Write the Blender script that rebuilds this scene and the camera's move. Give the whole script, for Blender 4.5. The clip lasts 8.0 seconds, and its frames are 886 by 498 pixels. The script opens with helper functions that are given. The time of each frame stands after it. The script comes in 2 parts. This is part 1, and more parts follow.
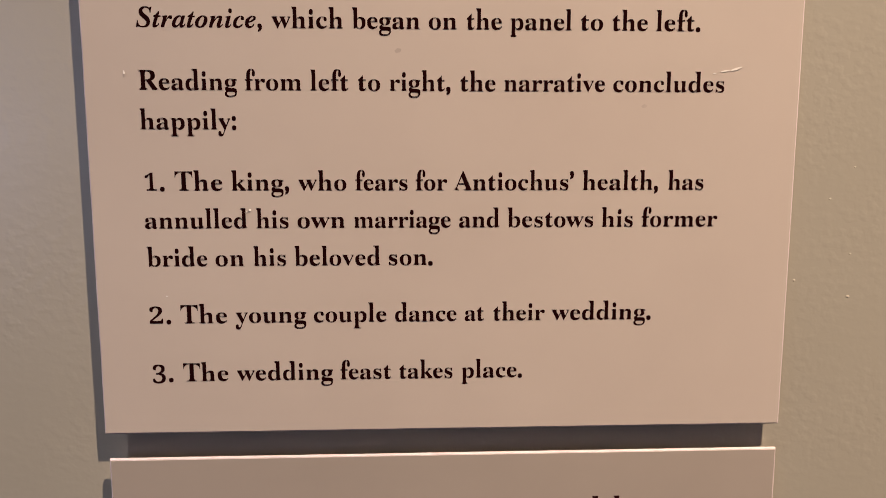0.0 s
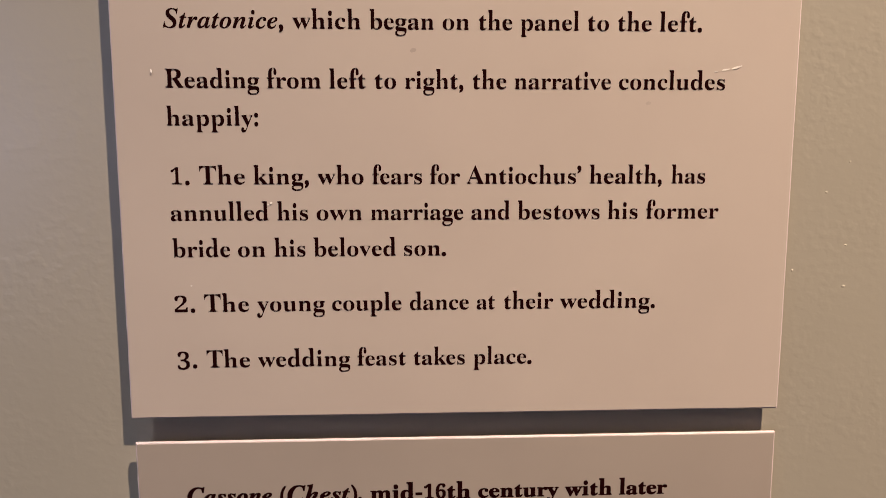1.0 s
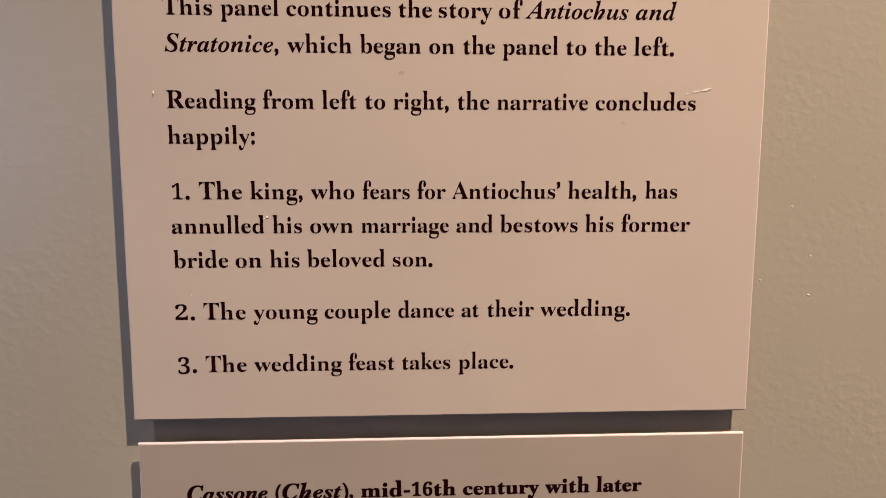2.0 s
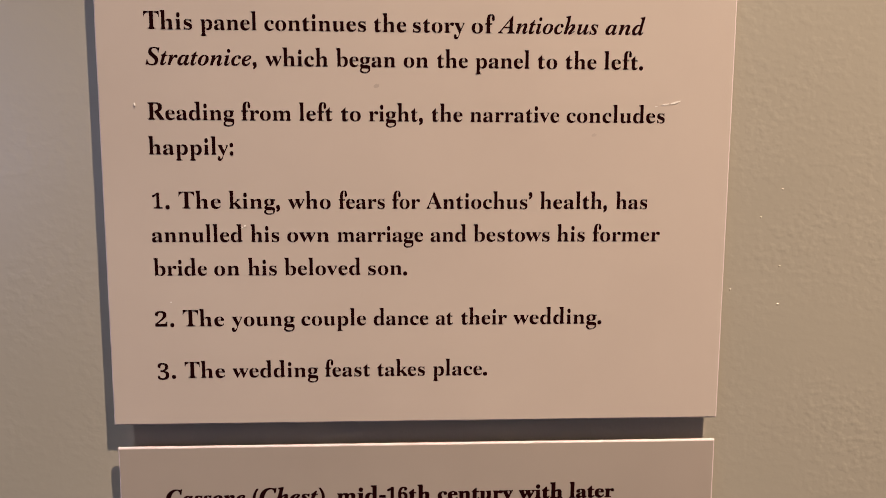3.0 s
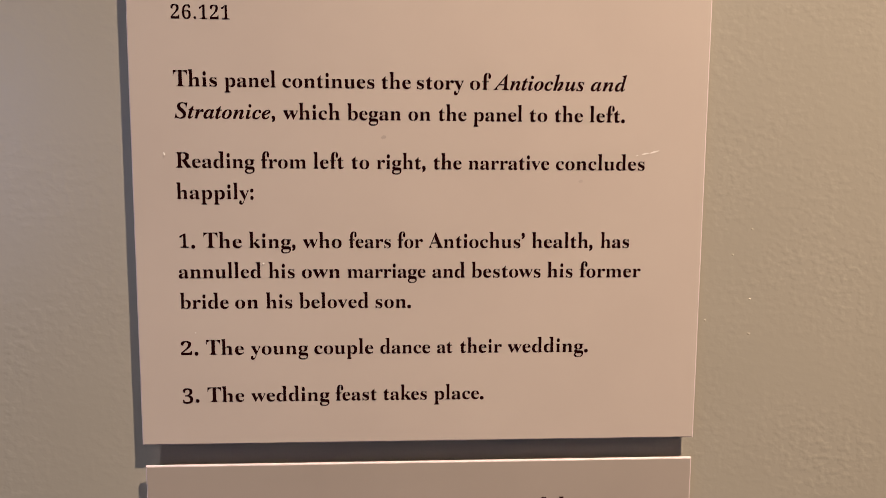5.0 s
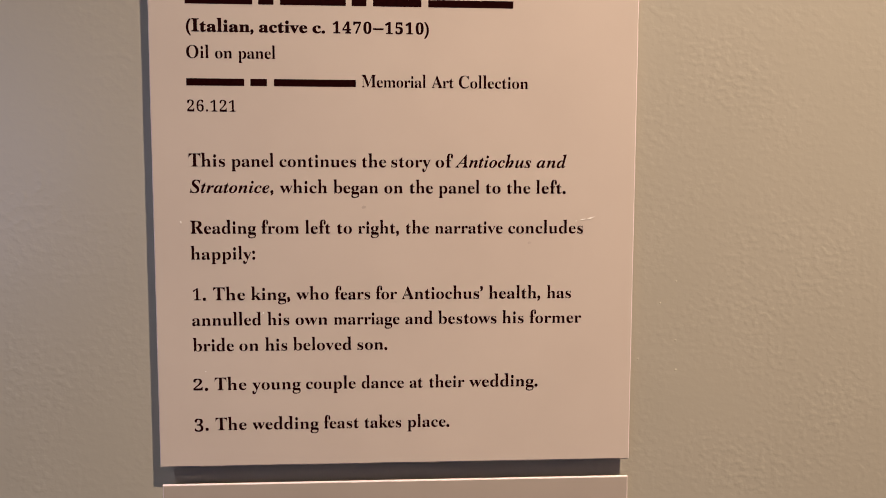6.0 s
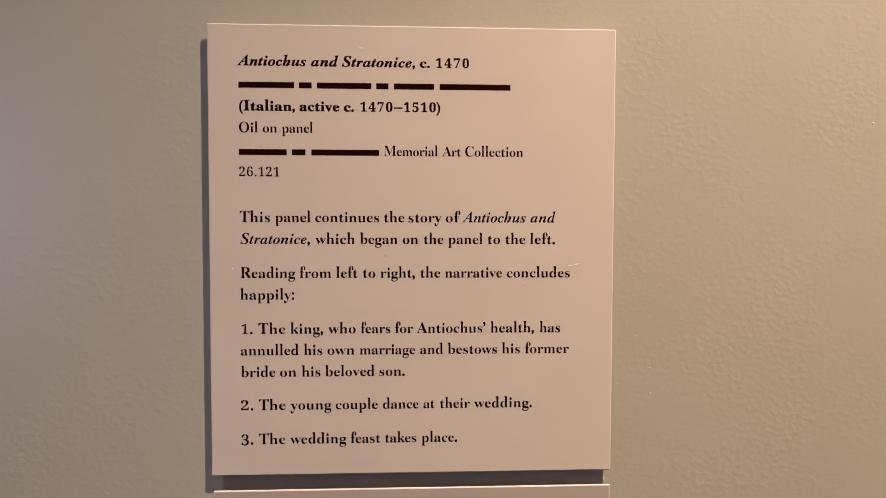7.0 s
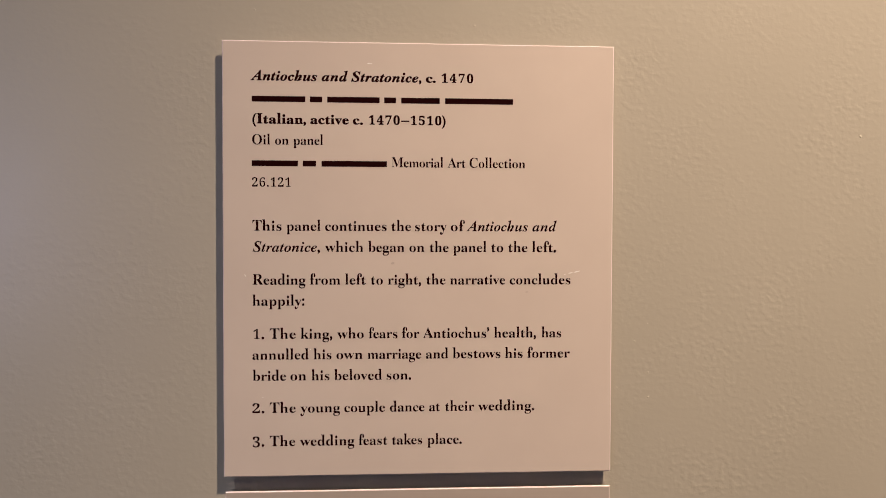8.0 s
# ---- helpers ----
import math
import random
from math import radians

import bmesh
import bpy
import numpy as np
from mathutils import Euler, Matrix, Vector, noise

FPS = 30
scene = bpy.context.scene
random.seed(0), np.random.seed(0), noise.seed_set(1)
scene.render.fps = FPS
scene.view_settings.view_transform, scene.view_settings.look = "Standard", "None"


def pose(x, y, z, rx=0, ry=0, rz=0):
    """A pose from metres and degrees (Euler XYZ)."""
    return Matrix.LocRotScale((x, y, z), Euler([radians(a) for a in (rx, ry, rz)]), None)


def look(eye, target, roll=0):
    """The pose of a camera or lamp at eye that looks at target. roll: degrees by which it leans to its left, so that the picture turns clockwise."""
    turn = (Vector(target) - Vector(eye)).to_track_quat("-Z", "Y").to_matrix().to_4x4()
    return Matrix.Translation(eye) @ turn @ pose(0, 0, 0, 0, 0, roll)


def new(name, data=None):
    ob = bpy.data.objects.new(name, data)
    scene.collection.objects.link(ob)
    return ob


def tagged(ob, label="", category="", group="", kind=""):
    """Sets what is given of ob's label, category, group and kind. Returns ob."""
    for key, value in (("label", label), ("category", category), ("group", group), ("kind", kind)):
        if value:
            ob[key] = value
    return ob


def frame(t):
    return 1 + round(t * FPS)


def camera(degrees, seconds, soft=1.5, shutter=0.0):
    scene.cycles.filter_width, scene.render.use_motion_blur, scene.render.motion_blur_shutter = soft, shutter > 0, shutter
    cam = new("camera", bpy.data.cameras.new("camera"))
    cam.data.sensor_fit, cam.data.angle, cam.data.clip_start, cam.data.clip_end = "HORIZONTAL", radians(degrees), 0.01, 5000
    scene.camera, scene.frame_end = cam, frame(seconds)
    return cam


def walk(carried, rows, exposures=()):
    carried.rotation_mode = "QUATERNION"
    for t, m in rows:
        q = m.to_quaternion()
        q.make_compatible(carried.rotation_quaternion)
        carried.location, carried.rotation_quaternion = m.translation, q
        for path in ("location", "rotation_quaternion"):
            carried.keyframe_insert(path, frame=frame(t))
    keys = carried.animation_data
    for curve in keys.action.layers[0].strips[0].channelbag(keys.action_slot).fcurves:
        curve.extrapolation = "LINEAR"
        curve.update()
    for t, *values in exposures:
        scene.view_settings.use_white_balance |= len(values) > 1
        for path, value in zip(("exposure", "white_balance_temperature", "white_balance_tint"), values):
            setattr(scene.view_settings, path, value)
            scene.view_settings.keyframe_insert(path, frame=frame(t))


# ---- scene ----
import functools

cam = camera(60.0, 8.0, soft=0.95)
ROWS = [
    (0.0, -0.01067, -0.20032, 1.37588, 82.069, -0.064, -2.660),
    (0.5, -0.01195, -0.20405, 1.37596, 82.244, -0.051, -2.536),
    (1.0, -0.01499, -0.20904, 1.37414, 82.238, -0.019, -2.789),
    (1.5, -0.01447, -0.21727, 1.37566, 82.218, -0.121, -2.990),
    (1.7, -0.01453, -0.21916, 1.37798, 82.042, -0.132, -3.178),
    (2.8, -0.00574, -0.22351, 1.38068, 82.391, -0.230, -2.985),
    (3.0, -0.00522, -0.22561, 1.37975, 82.857, -0.260, -2.926),
    (3.5, -0.00503, -0.22913, 1.37967, 83.142, -0.266, -2.773),
    (4.0, -0.00706, -0.23300, 1.38045, 83.369, -0.330, -2.980),
    (4.5, -0.01035, -0.23840, 1.38352, 83.529, -0.383, -3.231),
    (4.7, -0.01011, -0.24067, 1.38638, 83.422, -0.381, -3.365),
    (5.8, -0.00119, -0.28010, 1.40317, 84.769, -0.296, -3.307),
    (6.0, -0.00032, -0.29247, 1.40627, 85.325, -0.143, -3.402),
    (6.5, -0.00116, -0.31922, 1.41327, 86.261, -0.164, -3.286),
    (7.0, -0.00618, -0.34629, 1.41731, 87.332, -0.150, -3.179),
    (7.5, -0.01109, -0.35633, 1.41493, 88.036, -0.081, -3.629),
    (8.0, -0.01098, -0.35875, 1.41449, 88.464, -0.174, -3.452),
]
walk(cam, [(t, pose(x, y, z, rx, ry, rz)) for t, x, y, z, rx, ry, rz in ROWS], exposures=((0.0, 0.0), (8.0, 0.0)))

# ---- world and lights ----
# The north wall's painted face is the plane y = 0; the room lies on its -y side.
world = bpy.data.worlds.new("world")
scene.world = world
world.use_nodes = True
sky = world.node_tree.nodes.new("ShaderNodeTexSky")
sky.sky_type, sky.sun_disc = "NISHITA", False
sky.sun_elevation, sky.sun_rotation = radians(35), radians(200)
back = world.node_tree.nodes["Background"]
back.inputs["Strength"].default_value = 0.035
world.node_tree.links.new(sky.outputs["Color"], back.inputs["Color"])


def lamp(name, kind, m, watts, colour):
    data = bpy.data.lights.new(name, kind)
    data.energy, data.color = watts, colour
    ob = new(name, data)
    ob.matrix_world = m
    return ob


# warm gallery spot on the ceiling track, in front of the wall and to the right of the labels
KEY_AIM = (0.41, 0.0, 1.60)
KEY_AT = (0.50, -0.61, 2.63)
key = lamp("gallery_spot", "SPOT", look(KEY_AT, KEY_AIM), 190.0, (1.0, 0.73, 0.53))
key.data.spot_size, key.data.spot_blend, key.data.shadow_soft_size = radians(60), 1.0, 0.012

# cooler spot of the same track, turned to what hangs to the left of the labels: only its edge reaches them
COOL_AIM = (-0.72, 0.0, 1.55)
COOL_AT = (-1.12, -0.85, 3.27)
cool = lamp("gallery_spot", "SPOT", look(COOL_AT, COOL_AIM), 165.0, (0.95, 0.86, 0.88))
cool.data.spot_size, cool.data.spot_blend, cool.data.shadow_soft_size = radians(40), 1.0, 0.05

# cool daylight in the window opening of the west wall, far in front of the labels' wall: a sheen on its eggshell paint
WINDOW = (-2.02, -3.10, 1.50)
day = lamp("window_daylight", "AREA", look(WINDOW, (0.0, WINDOW[1], WINDOW[2])), 13.0, (0.55, 0.60, 1.0))
day.data.shape, day.data.size, day.data.size_y = "RECTANGLE", 1.0, 1.0


# ---- materials ----
def material(name):
    m = bpy.data.materials.new(name)
    m.use_nodes = True
    tree = m.node_tree
    return m, tree, tree.nodes["Principled BSDF"]


def add(tree, kind, **values):
    node = tree.nodes.new(kind)
    for key_, value in values.items():
        node.inputs[key_].default_value = value
    return node


def coords(tree, scale=(1, 1, 1)):
    tc = tree.nodes.new("ShaderNodeTexCoord")
    mp = add(tree, "ShaderNodeMapping", Scale=scale)
    tree.links.new(tc.outputs["Object"], mp.inputs["Vector"])
    return mp.outputs["Vector"]


def noise_tex(tree, vector, scale, detail=3.0, rough=0.5):
    n = add(tree, "ShaderNodeTexNoise", Scale=scale, Detail=detail, Roughness=rough)
    tree.links.new(vector, n.inputs["Vector"])
    return n.outputs["Fac"]


def ramp(tree, fac, stops):
    r = tree.nodes.new("ShaderNodeValToRGB")
    r.color_ramp.elements[0].position, r.color_ramp.elements[0].color = stops[0][0], (*stops[0][1], 1)
    r.color_ramp.elements[1].position, r.color_ramp.elements[1].color = stops[-1][0], (*stops[-1][1], 1)
    for p, c in stops[1:-1]:
        e = r.color_ramp.elements.new(p)
        e.color = (*c, 1)
    tree.links.new(fac, r.inputs["Fac"])
    return r.outputs["Color"]


def scaled(tree, a, k):
    n = tree.nodes.new("ShaderNodeMath")
    n.operation = "MULTIPLY"
    tree.links.new(a, n.inputs[0])
    n.inputs[1].default_value = k
    return n.outputs[0]


def total(tree, a, b):
    n = tree.nodes.new("ShaderNodeMath")
    n.operation = "ADD"
    tree.links.new(a, n.inputs[0])
    tree.links.new(b, n.inputs[1])
    return n.outputs[0]


def relief(tree, shader, height, distance, strength=1.0):
    b = add(tree, "ShaderNodeBump", Strength=strength, Distance=distance)
    tree.links.new(height, b.inputs["Height"])
    tree.links.new(b.outputs["Normal"], shader.inputs["Normal"])


def wall_paint():
    """Khaki-grey eggshell paint, rolled on: an orange-peel stipple over slow waves."""
    m, tree, s = material("rolled_wall_paint")
    v = coords(tree)
    tint = noise_tex(tree, v, 6.0, 4.0, 0.6)
    tree.links.new(ramp(tree, tint, [(0.3, (0.470, 0.456, 0.391)), (0.7, (0.508, 0.492, 0.425))]), s.inputs["Base Color"])
    peel = ramp(tree, noise_tex(tree, coords(tree, (1.0, 1.0, 1.2)), 300.0, 2.0, 0.42), [(0.43, (0, 0, 0)), (0.79, (1, 1, 1))])
    patches = ramp(tree, noise_tex(tree, v, 32.0, 2.0, 0.5), [(0.35, (0.25,) * 3), (0.72, (1, 1, 1))])
    both = tree.nodes.new("ShaderNodeMath")
    both.operation = "MULTIPLY"
    tree.links.new(peel, both.inputs[0])
    tree.links.new(patches, both.inputs[1])
    lumps = noise_tex(tree, v, 60.0, 2.0, 0.5)
    fine = noise_tex(tree, v, 600.0, 2.0, 0.5)
    h = total(tree, total(tree, both.outputs[0], scaled(tree, lumps, 0.25)), scaled(tree, fine, 0.08))
    relief(tree, s, h, 0.000085)
    s.inputs["Specular IOR Level"].default_value = 1.0
    s.inputs["Coat Weight"].default_value, s.inputs["Coat Roughness"].default_value = 0.8, 0.30
    rough = noise_tex(tree, v, 40.0)
    tree.links.new(ramp(tree, rough, [(0.3, (0.33,) * 3), (0.7, (0.38,) * 3)]), s.inputs["Roughness"])
    return m


def plain_paint(name, colour, rough=0.8):
    m, tree, s = material(name)
    v = coords(tree)
    lo, hi = [c * 0.94 for c in colour], [min(1, c * 1.04) for c in colour]
    tree.links.new(ramp(tree, noise_tex(tree, v, 3.0, 5.0, 0.6), [(0.3, lo), (0.7, hi)]), s.inputs["Base Color"])
    s.inputs["Roughness"].default_value = rough
    relief(tree, s, noise_tex(tree, v, 120.0), 0.0006)
    return m


def label_sheet(name, lo, hi, gloss):
    """Cream-white sheet on the face of a label, with a faint waviness and rubbed gloss."""
    m, tree, s = material(name)
    v = coords(tree)
    tree.links.new(ramp(tree, noise_tex(tree, v, 25.0, 4.0, 0.6), [(0.3, lo), (0.7, hi)]), s.inputs["Base Color"])
    tree.links.new(ramp(tree, noise_tex(tree, v, 90.0, 3.0), [(0.3, (0.46,) * 3), (0.7, (0.52,) * 3)]), s.inputs["Roughness"])
    s.inputs["Specular IOR Level"].default_value = gloss
    relief(tree, s, total(tree, noise_tex(tree, v, 12.0, 1.0), scaled(tree, noise_tex(tree, v, 1500.0, 2.0), 0.012)), 0.0006)
    return m


def printed_ink():
    m, tree, s = material("printed_ink")
    v = coords(tree)
    tree.links.new(ramp(tree, noise_tex(tree, v, 900.0, 2.0), [(0.35, (0.011, 0.0012, 0.0015)), (0.7, (0.019, 0.0025, 0.003))]), s.inputs["Base Color"])
    s.inputs["Roughness"].default_value = 0.6
    s.inputs["Specular IOR Level"].default_value = 0.02
    return m


def board_core():
    m, tree, s = material("white_board_core")
    v = coords(tree)
    tree.links.new(ramp(tree, noise_tex(tree, v, 400.0, 3.0), [(0.3, (0.78, 0.69, 0.73)), (0.7, (0.84, 0.76, 0.80))]), s.inputs["Base Color"])
    s.inputs["Roughness"].default_value = 0.5
    return m


def simple(name, colour, rough, spec=0.5):
    m, tree, s = material(name)
    tree.links.new(ramp(tree, noise_tex(tree, coords(tree), 500.0), [(0.3, [c * 0.9 for c in colour]), (0.7, colour)]), s.inputs["Base Color"])
    s.inputs["Roughness"].default_value = rough
    s.inputs["Specular IOR Level"].default_value = spec
    return m


PAINT = wall_paint()
ROOM_PAINT = plain_paint("side_wall_paint", (0.09, 0.086, 0.08))
CEILING_PAINT = plain_paint("ceiling_paint", (0.22, 0.215, 0.21))
WOOD = plain_paint("dark_oak_floor", (0.12, 0.07, 0.04), 0.45)
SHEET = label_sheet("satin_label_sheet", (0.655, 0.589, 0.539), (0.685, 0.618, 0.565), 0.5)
# matt, and darker than SHEET: the lower label's dimmer light is in its colour
DIMMED_MATT_SHEET = label_sheet("dimmed_matt_label_sheet", (0.45, 0.404, 0.366), (0.48, 0.432, 0.390), 0.2)
INK = printed_ink()
CORE = board_core()
PAD = simple("grey_foam_pad", (0.10, 0.10, 0.10), 0.9)
SCRATCH = simple("bare_white_scratch", (0.95, 0.93, 0.90), 0.30, 1.0)
SCRATCH.node_tree.nodes["Principled BSDF"].inputs["Coat Weight"].default_value = 1.0
SCRATCH.node_tree.nodes["Principled BSDF"].inputs["Coat Roughness"].default_value = 0.35
SMUDGE = simple("grey_smudge", (0.57, 0.505, 0.465), 0.5)

FAINT_SMUDGE = simple("faint_grey_smudge", (0.62, 0.555, 0.51), 0.5)


# ---- mesh helpers ----
def finish(bm, name, mat, parent=None, label=""):
    me = bpy.data.meshes.new(name)
    bm.normal_update()
    bm.to_mesh(me)
    bm.free()
    me.materials.append(mat)
    ob = new(name, me)
    if parent is not None:
        ob.parent = parent
    if label:
        ob["label"] = label
    return ob


def part(name, bm, mat, parent, label=""):
    return finish(bm, name, mat, parent, label)


def box(x0, x1, y0, y1, z0, z1, bevel=0.0, segments=2):
    bm = bmesh.new()
    bmesh.ops.create_cube(bm, size=1.0)
    for v in bm.verts:
        v.co = Vector((x0 + (v.co.x + 0.5) * (x1 - x0), y0 + (v.co.y + 0.5) * (y1 - y0), z0 + (v.co.z + 0.5) * (z1 - z0)))
    if bevel:
        bmesh.ops.bevel(bm, geom=bm.edges[:], offset=bevel, segments=segments, profile=0.5, affect="EDGES")
    return bm


def structure(name, bm, mat, label, category):
    return tagged(finish(bm, name, mat), label, category, kind="structure")


# ---- the room ----
X0, X1, Y0, TOP = -2.0, 3.0, -4.0, 3.8
north = structure("wall_north", box(X0 - 0.15, X1 + 0.15, 0.0, 0.15, 0.0, TOP), PAINT, "khaki-grey gallery wall with rolled eggshell paint", "wall")
structure("wall_east", box(X1, X1 + 0.15, Y0, -0.001, 0.0, TOP), ROOM_PAINT, "plain dark painted side wall of the gallery", "wall")
structure("wall_south", box(X0 - 0.15, X1 + 0.15, Y0 - 0.15, Y0 - 0.001, 0.0, TOP), ROOM_PAINT, "plain dark painted back wall of the gallery", "wall")
structure("floor", box(X0 - 0.15, X1 + 0.15, Y0 - 0.15, 0.15, -0.12, -0.001), WOOD, "dark oak gallery floor below the labels", "floor")
structure("ceiling", box(X0 - 0.15, X1 + 0.15, Y0 - 0.15, 0.15, TOP + 0.001, TOP + 0.13), CEILING_PAINT, "plain dark grey painted gallery ceiling", "ceiling")


def wall_with_opening(y0, y1, z0, z1):
    """The west wall in pieces round its window opening, as one mesh."""
    bm = bmesh.new()
    for a, b, c, d in ((Y0, y0, 0, TOP), (y0, y1, 0, z0), (y0, y1, z1, TOP), (y1, -0.001, 0, TOP)):
        for v in bmesh.ops.create_cube(bm, size=1.0)["verts"]:
            v.co = Vector((X0 - 0.15 if v.co.x < 0 else X0, a if v.co.y < 0 else b, c if v.co.z < 0 else d))
    return bm


structure("wall_west", wall_with_opening(-3.62, -2.58, 0.98, 2.02), ROOM_PAINT, "plain dark painted side wall with a window opening", "wall")

# ---- lettering ----
# Serif alphabets of the built-in font, bold and bold italic, redrawn to the proportions of an old-face book type:
# small lower-case letters, tall ascenders, long descenders, wide capitals and narrow figures.
BOLD, ITALIC, FIGURES = 0x1D400, 0x1D468, 0x1D7CE


@functools.lru_cache(maxsize=None)
def outline_of(text, grow):
    """The flat outline of some letters at size 1, as vertices and faces."""
    curve = bpy.data.curves.new("word", "FONT")
    curve.body, curve.size, curve.resolution_u = text, 1.0, 4
    curve.offset, curve.fill_mode = grow, "FRONT"
    ob = new("word", curve)
    bpy.context.view_layer.update()
    shape = ob.evaluated_get(bpy.context.evaluated_depsgraph_get())
    me = shape.to_mesh()
    verts = np.array([tuple(v.co) for v in me.vertices])
    faces = [tuple(p.vertices) for p in me.polygons]
    shape.to_mesh_clear()
    bpy.data.objects.remove(ob)
    bpy.data.curves.remove(curve)
    return verts, faces


@functools.lru_cache(maxsize=None)
def letter(c, base, grow):
    """One letter at size 1: vertices, faces and its advance."""
    sloped = base == ITALIC
    if "A" <= c <= "Z":
        sign = chr(base + ord(c) - 65)
    elif "a" <= c <= "z":
        sign = chr(base + 26 + ord(c) - 97)
    elif c.isdigit():
        sign = chr(FIGURES + ord(c) - 48)
    else:
        sign = c
    grow -= 0.005 if c.isdigit() else 0.0
    verts, faces = outline_of(sign, grow)
    advance = outline_of(sign + sign, grow)[0][:, 0].max() - verts[:, 0].max()
    v = verts.copy()
    wide = 1.0
    if "a" <= c <= "z":
        waist, top = (0.461, 0.70) if sloped else (0.474, 0.678)
        if c == "t":
            top, rise = v[:, 1].max(), 0.53
        elif c in "ij":
            top, rise = v[:, 1].max(), 0.645
        else:
            rise = 0.735
        z = v[:, 1]
        if c == "e":
            z = np.interp(z, (-0.02, 0.06, 0.26, 0.42, 0.48), (-0.02, 0.06, 0.29, 0.425, 0.48))
        low = 0.40 if sloped else 0.395
        v[:, 1] = np.interp(z, (-0.21, 0.0, waist, max(top, waist + 0.01)), (-0.255, 0.0, low, rise))
        wide = 1.0 if sloped else 1.06 if c in "ft" else 1.03
        if sloped and c == "h":          # the leg of the sloped h turns in
            leg = v[:, 0] > 0.20
            v[leg, 0] -= 0.11 * np.clip(1 - v[leg, 1] / 0.22, 0, 1) ** 1.3
    elif "A" <= c <= "Z":
        v[:, 1] *= 1.015
        wide = 1.05
        advance -= 0.035 if c == "T" else 0.0
    elif c.isdigit():
        wide = 0.80
        v[:, 1] = v[:, 1] * 1.0 - 0.065 if c == "3" else v[:, 1] * 0.90
    v[:, 0] *= wide
    return v, faces, advance * wide


def fitted(text, size, base, grow, width):
    """Letters set to a given width by the space between them, and a little by their own width."""
    drawn = [letter(c, base, grow) for c in text]
    left = drawn[0][0][:, 0].min()
    end = sum(d[2] for d in drawn[:-1]) + drawn[-1][0][:, 0].max() - left
    squeeze = min(1.10, max(0.90, (width / size / end) ** 0.7))
    extra = (width / size - end * squeeze) / max(1, len(text) - 1)
    if len(text) == 1:
        squeeze = width / size / end
    out, x = [], -left * squeeze
    for v, faces, advance in drawn:
        v = v * size
        v[:, 0] *= squeeze
        out.append((x * size, v, faces))
        x += advance * squeeze + extra
    return out


def mark(c, size, grow):
    verts, faces = outline_of(c, grow)
    v = verts * size
    v[:, 0] -= v[:, 0].min()
    if c == ".":
        v[:, 0] *= 1.15
    return v, faces


def set_word(text, size, base, grow, width):
    """A word with the points and brackets at its ends, which are set fatter than the letters: a list of (x, vertices, faces)."""
    core = text.strip(".,:()’")
    lead, tail = text[: text.index(core)], text[text.index(core) + len(core) :]
    gap, out = (0.12 if core.isdigit() else 0.05) * size, []
    marks = {c: mark(c, size * 0.97, 0.004 if c in "()" else 0.016) for c in lead + tail}
    wide = {c: m[0][:, 0].max() for c, m in marks.items()}
    x = 0.0
    for c in lead:
        out.append((x, *marks[c]))
        x += wide[c] + gap
    room = width - sum(wide[c] + gap for c in lead + tail)
    out += [(x + dx, v, faces) for dx, v, faces in fitted(core, size, base, grow, room)]
    x += room + gap
    for c in tail:
        out.append((x, *marks[c]))
        x += wide[c] + gap
    return out


# Weights of print: how far outlines grow, and how far the strokes spread sideways and upwards, in parts of the type size.
ROMAN, SEMI, SEMI_SLOPED = (-0.010, 0.001, 0.018), (-0.0085, 0.002, 0.018), (-0.005, 0.003, 0.013)
HEAVY, HEAVY_SLOPED = (0.003, 0.013, 0.013), (0.003, 0.012, 0.012)

PRINT_LOOKS = {ROMAN: "thin dark brown serif print", SEMI: "dark brown semi-bold serif print", HEAVY: "heavy dark brown serif print"}


def printed_line(label, words, spans, z, size, weight, y, sloped=None, italics=(), bars=()):
    """One line of print as one mesh on the label's face. spans: each word's left and right end, in millimetres from the label's middle."""
    bm = bmesh.new()
    for n, (text, (left, right)) in enumerate(zip(words, spans)):
        left, width = left / 1000, (right - left) / 1000
        grow, dx, dz = sloped if n in italics else weight
        if n in bars:
            h = size * 0.40
            pieces, dx, dz = [(0.0, np.array([(0, 0, 0), (width, 0, 0), (width, h, 0), (0, h, 0)]), [(0, 1, 2, 3)])], 0, 0
        else:
            pieces = set_word(text, size, ITALIC if n in italics else BOLD, grow, width)
        shifts = sorted({(a * dx * size, b * dz * size) for a in (-1, 1) for b in (-1, 1)})
        for k, (sx, sz) in enumerate(shifts):
            for x0, verts, faces in pieces:
                made = [bm.verts.new((left + x0 + x + sx, y - k * 4e-6, z + h + sz)) for x, h, _ in verts]
                for f in faces:
                    try:
                        bm.faces.new([made[i] for i in f])
                    except ValueError:
                        pass
    return part("text_line", bm, INK, label, PRINT_LOOKS[weight])


def spans_of(text):
    ends = [float(e) for e in text.split()]
    return list(zip(ends[::2], ends[1::2]))


# ---- the labels ----
FACE, BOARD = -0.0044, 0.0011      # front face, and the board's thickness, in metres off the wall


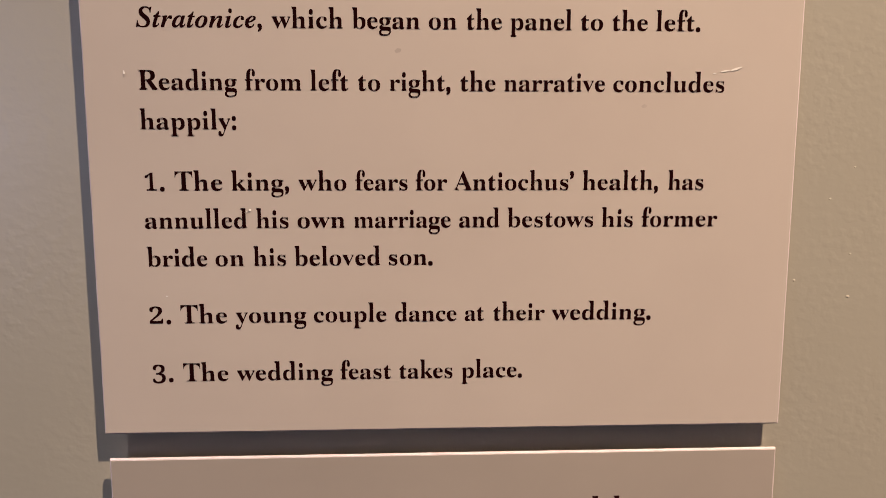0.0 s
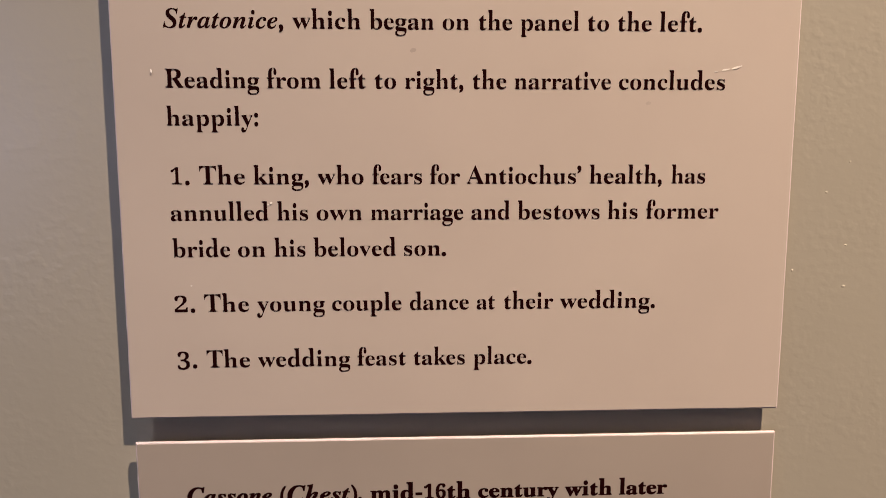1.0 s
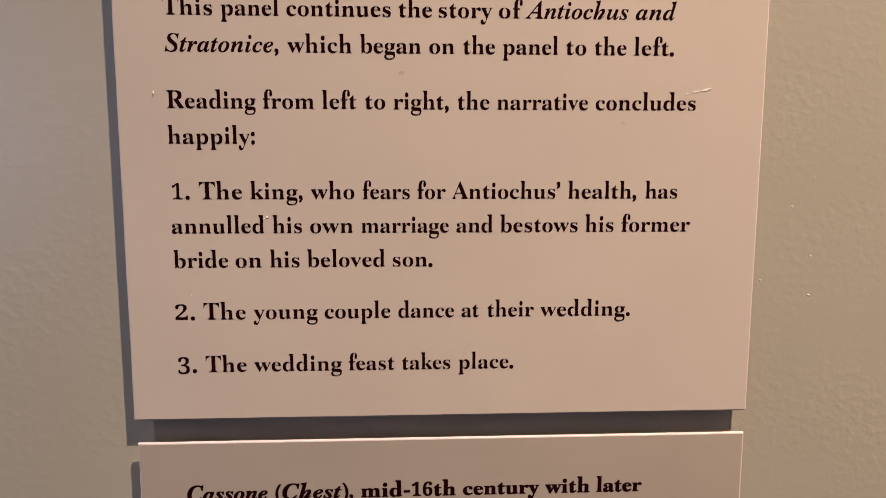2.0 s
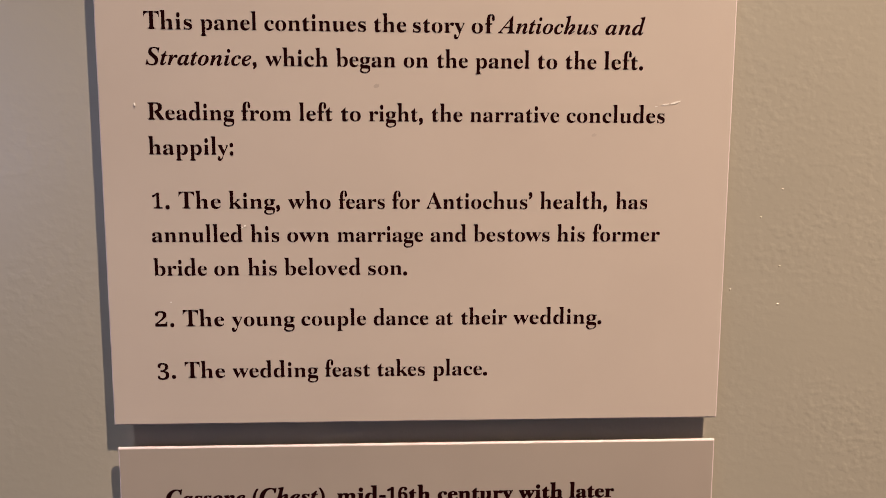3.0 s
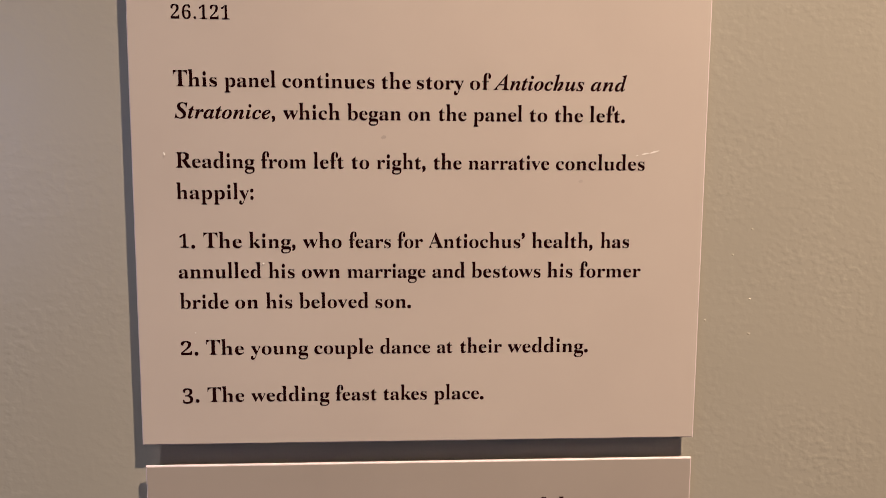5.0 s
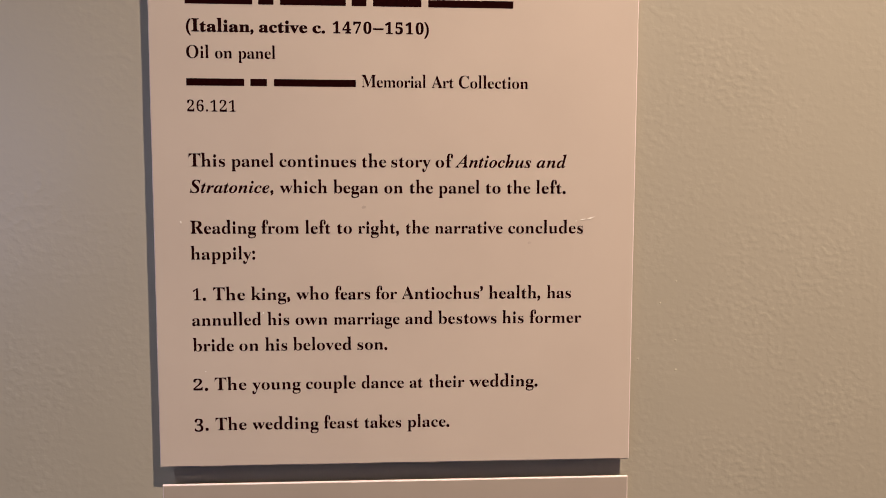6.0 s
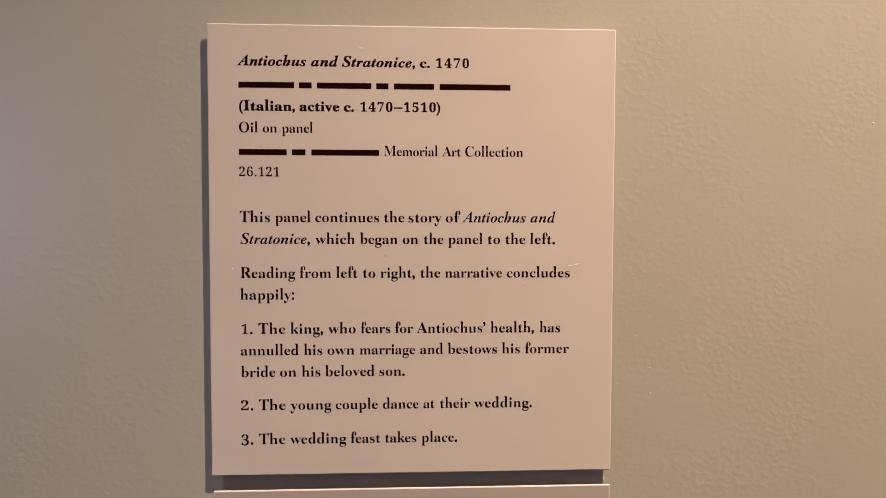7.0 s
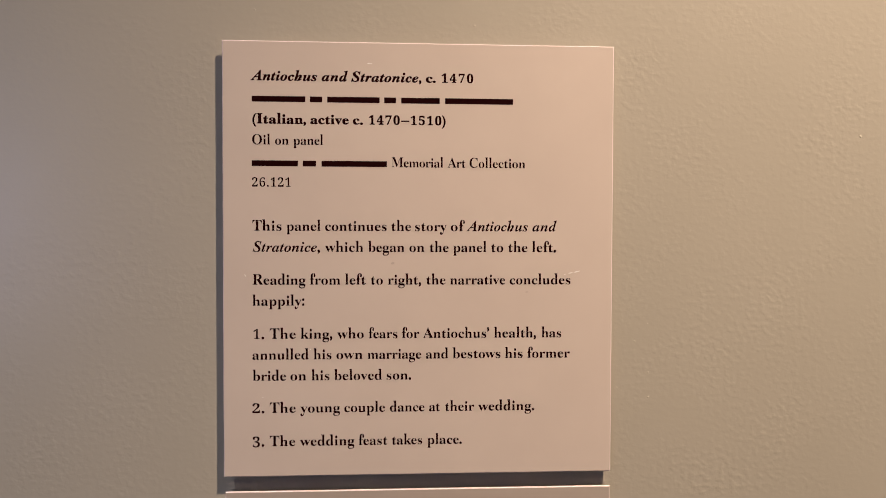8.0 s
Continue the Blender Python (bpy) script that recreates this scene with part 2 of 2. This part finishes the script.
def cut_board(x0, x1, z0, z1, steps=70):
    """The board, knife-cut: its rim wavers by some hundredths of a millimetre, and its front edge is rubbed round."""
    rim = []
    for k in range(steps):
        rim.append((x0 + (x1 - x0) * k / steps, z1))
    for k in range(steps):
        rim.append((x1, z1 - (z1 - z0) * k / steps))
    for k in range(steps):
        rim.append((x1 - (x1 - x0) * k / steps, z0))
    for k in range(steps):
        rim.append((x0, z0 + (z1 - z0) * k / steps))
    mid = Vector(((x0 + x1) / 2, (z0 + z1) / 2))
    bm, loops = bmesh.new(), []
    for y, inset in ((FACE + BOARD, 0.0), (FACE + 0.00045, 0.0), (FACE + 0.00025, 0.00006), (FACE + 0.00014, 0.00018), (FACE + 0.0001, 0.0004)):
        loop = []
        for x, z in rim:
            w = 0.00007 * noise.noise(Vector((x * 260, z * 260, 3.0))) + 0.00005 * noise.noise(Vector((x * 900, z * 900, 7.0)))
            loop.append(bm.verts.new((x - math.copysign(min(inset + w, abs(x - mid.x)), x - mid.x), y, z - math.copysign(min(inset + w, abs(z - mid.y)), z - mid.y))))
        loops.append(loop)
    for a, b in zip(loops, loops[1:]):
        for k in range(len(rim)):
            n = (k + 1) % len(rim)
            bm.faces.new((a[k], a[n], b[n], b[k]))
    bm.faces.new(loops[0]), bm.faces.new(loops[-1])
    bmesh.ops.recalc_face_normals(bm, faces=bm.faces[:])
    return bm


def label_board(x0, x1, z0, z1, sheet, text):
    """A thin laminated board held off the wall by a foam pad."""
    thing = new("wall_label")

    part("board", cut_board(x0, x1, z0, z1), CORE, thing, "white board core with a rounded cut edge")
    edge = 0.00042
    part("face_sheet", box(x0 + edge, x1 - edge, FACE, FACE + 0.00025, z0 + edge, z1 - edge), sheet, thing, "cream-white printed sheet")
    part("mounting_pad", box(x0 + 0.04, x1 - 0.04, FACE + BOARD, 0.0, z0 + 0.05, z1 - 0.05), PAD, thing, "grey foam mounting pad behind the board")
    return tagged(thing, text, "label", "museum labels on the wall")


BASE = 1.30
upper = label_board(-0.09, 0.09, BASE, BASE + 0.1994, SHEET, "cream-white museum label about a painting, mounted off the wall")
lower = label_board(-0.0893, 0.0898, BASE - 0.0069 - 0.19, BASE - 0.0069, DIMMED_MATT_SHEET, "matt cream-white museum label about a chest, darkened for dimmer light, mounted below another")

INK_Y = FACE - 0.00003
HEAD, BODY = 0.0065, 0.00685


def head(words, z, ends, weight, italics=(), bars=()):
    printed_line(upper, words.split(), spans_of(ends), BASE + z / 1000, HEAD, weight, INK_Y, HEAVY_SLOPED, italics, bars)


def body(words, z, ends, italics=()):
    printed_line(upper, words.split(), spans_of(ends), BASE + z / 1000, BODY, SEMI, INK_Y, SEMI_SLOPED, italics)


head("Antiochus and Stratonice, c. 1470", 181.5, "-77.1 -47.3 -45.2 -33.4 -31.8 0.2 2.4 6.8 9.6 24.1", HEAVY, (0, 1, 2))
head("- - - - - -", 171.8, "-76.7 -52.6 -50.5 -45.0 -42.7 -18.9 -16.8 -11.4 -9.0 8.7 11.2 42.7", HEAVY, (), range(6))
head("(Italian, active c. 1470–1510)", 162.0, "-76.4 -52.4 -50.3 -33.0 -31.0 -26.6 -23.7 11.4", HEAVY)
head("Oil on panel", 152.5, "-76.6 -68.5 -66.3 -60.1 -58.0 -44.6", ROMAN)
head("- - - Memorial Art Collection", 142.6, "-76.8 -56.0 -53.8 -47.8 -45.3 -15.5 -13.4 10.4 12.5 20.7 22.6 48.6", ROMAN, (), range(3))
head("26.121", 133.3, "-76.7 -59.2", ROMAN)
body("This panel continues the story of Antiochus and", 113.3,
     "-76.6 -63.5 -61.2 -45.8 -43.7 -15.6 -13.4 -4.4 -2.5 12.1 14.0 20.5 21.4 50.0 52.1 63.5", (6, 7))
body("Stratonice, which began on the panel to the left.", 103.65,
     "-76.5 -46.1 -43.7 -26.3 -24.0 -7.4 -5.1 1.8 4.3 13.0 15.2 30.6 32.9 38.5 40.9 49.8 52.0 63.3", (0,))
body("Reading from left to right, the narrative concludes", 88.6,
     "-76.6 -52.7 -50.7 -36.8 -34.6 -25.2 -22.8 -17.3 -15.0 0.3 2.8 11.6 13.8 39.4 41.6 70.2")
body("happily:", 79.0, "-76.7 -53.2")
body("1. The king, who fears for Antiochus’ health, has", 63.75,
     "-76.3 -71.5 -68.9 -57.2 -54.9 -40.5 -38.2 -26.1 -23.8 -10.6 -8.5 -0.5 1.3 32.1 34.4 54.1 56.7 66.0")
body("annulled his own marriage and bestows his former", 54.2,
     "-76.8 -51.3 -49.0 -40.9 -38.6 -26.6 -24.3 0.4 2.6 13.0 15.1 37.4 39.6 47.8 50.1 70.1")
body("bride on his beloved son.", 44.5, "-76.7 -61.7 -59.6 -52.4 -50.0 -41.8 -39.6 -17.7 -15.5 -4.2")
body("2. The young couple dance at their wedding.", 29.6,
     "-76.9 -71.5 -69.0 -57.3 -55.1 -37.0 -35.0 -16.3 -14.0 2.0 4.2 9.2 11.7 25.2 27.1 53.5")
body("3. The wedding feast takes place.", 14.2, "-76.8 -71.6 -69.0 -57.5 -55.3 -30.4 -28.4 -15.2 -13.0 1.0 3.4 19.5")
printed_line(lower, "Cassone (Chest), mid-16th century with later".split(),
             spans_of("-75.9 -52.7 -50.4 -27.7 -25.3 2.7 5.0 27.8 29.7 43.1 45.3 59.0"), BASE - 0.0247, 0.0067, HEAVY, INK_Y, HEAVY_SLOPED, (0, 1))

# ---- marks on the upper label and on the wall ----
def flat_mark(name, outline, mat, label, lift=0.00002, curl=0.0, slope=0.0):
    """A thin mark on the upper label's face; outline in millimetres from the label's lower middle. curl: how far its lower side stands up
    from the face, as where the sheet is torn; slope: of its upper side."""
    bm = bmesh.new()
    top = max(z - slope * x for x, z in outline)
    face = bm.faces.new([bm.verts.new((x / 1000, FACE - lift - curl * (top - z + slope * x) / 1000, BASE + z / 1000)) for x, z in outline])
    face.normal_update()
    if face.normal.y > 0:
        face.normal_flip()
    return part(name, bm, mat, upper, label)


def oval(x, z, rx, rz, n=14, lean=0.0):
    c, s_ = math.cos(lean), math.sin(lean)
    ring = [(rx * math.cos(k * math.tau / n), rz * math.sin(k * math.tau / n) * (1 + 0.2 * math.sin(2.3 * k))) for k in range(n)]
    return [(x + a * c - b * s_, z + a * s_ + b * c) for a, b in ring]


TORN = "bright white torn scratch in the sheet"
flat_mark("scratch", oval(70.25, 93.85, 1.25, 0.20, 12, 0.17), SCRATCH, TORN, curl=0.2, slope=0.17)
flat_mark("scratch", oval(73.15, 94.42, 1.60, 0.27, 12, 0.29), SCRATCH, TORN, curl=0.2, slope=0.30)
flat_mark("scratch", oval(67.6, 93.25, 0.42, 0.15, 10, 0.15), SCRATCH, TORN, curl=0.2, slope=0.15)
flat_mark("scratch", oval(-79.95, 92.8, 0.20, 0.55, 10, 0.32), SCRATCH, TORN, curl=0.35)
flat_mark("scratch", oval(-23.4, 189.7, 1.15, 0.26, 10), SCRATCH, TORN, curl=0.15)
flat_mark("dust_speck", oval(-50.5, 58.8, 0.30, 0.30, 9), SCRATCH, "white speck of dust", curl=0.35)
flat_mark("dust_speck", oval(-51.3, 58.3, 0.20, 0.20, 9), SCRATCH, "white speck of dust", curl=0.35)
flat_mark("smudge", oval(-12.8, 98.4, 0.85, 0.55, 14, 0.3), SMUDGE, "small grey smudge on the sheet")
flat_mark("smudge", oval(49.7, 85.0, 0.75, 0.45, 14, 0.2), FAINT_SMUDGE, "faint grey smudge on the sheet")
flat_mark("dust_speck", oval(-72.2, 36.7, 0.30, 0.18, 9), SCRATCH, "white speck of dust", curl=0.1)


def paint_nib(x, z, r, stretch):
    """A dried nib of paint standing up from the wall."""
    bm = bmesh.new()
    bmesh.ops.create_icosphere(bm, subdivisions=2, radius=1.0)
    for v in bm.verts:
        k = 1 + 0.25 * noise.noise(v.co * 1.7 + Vector((x, z, 0)))
        v.co = Vector((x + v.co.x * r * stretch * k, v.co.y * r * 0.4 * k, z + v.co.z * r * k)) if v.co.y < 0.5 else Vector((x + v.co.x * r * stretch, 0.0003, z + v.co.z * r))
    return part("paint_nib", bm, PAINT if r > 0.0005 else PAINT_NIB, north)


PAINT_NIB = simple("glossy_paint_nib", (0.62, 0.60, 0.52), 0.22, 0.8)
for x, z, r, stretch in ((94.0, 38.8, 0.40, 0.8), (109.2, 34.2, 0.38, 1.5), (102.4, 60.9, 0.3, 1.3), (109.0, 46.0, 0.3, 1.3), (-76.0, 214.5, 0.35, 1.0),
                         (25.1, 209.0, 0.4, 1.0), (212.4, 159.4, 0.55, 1.1), (108.6, 69.4, 0.28, 1.2)):
    paint_nib(x / 1000, BASE + z / 1000, r / 1000, stretch)
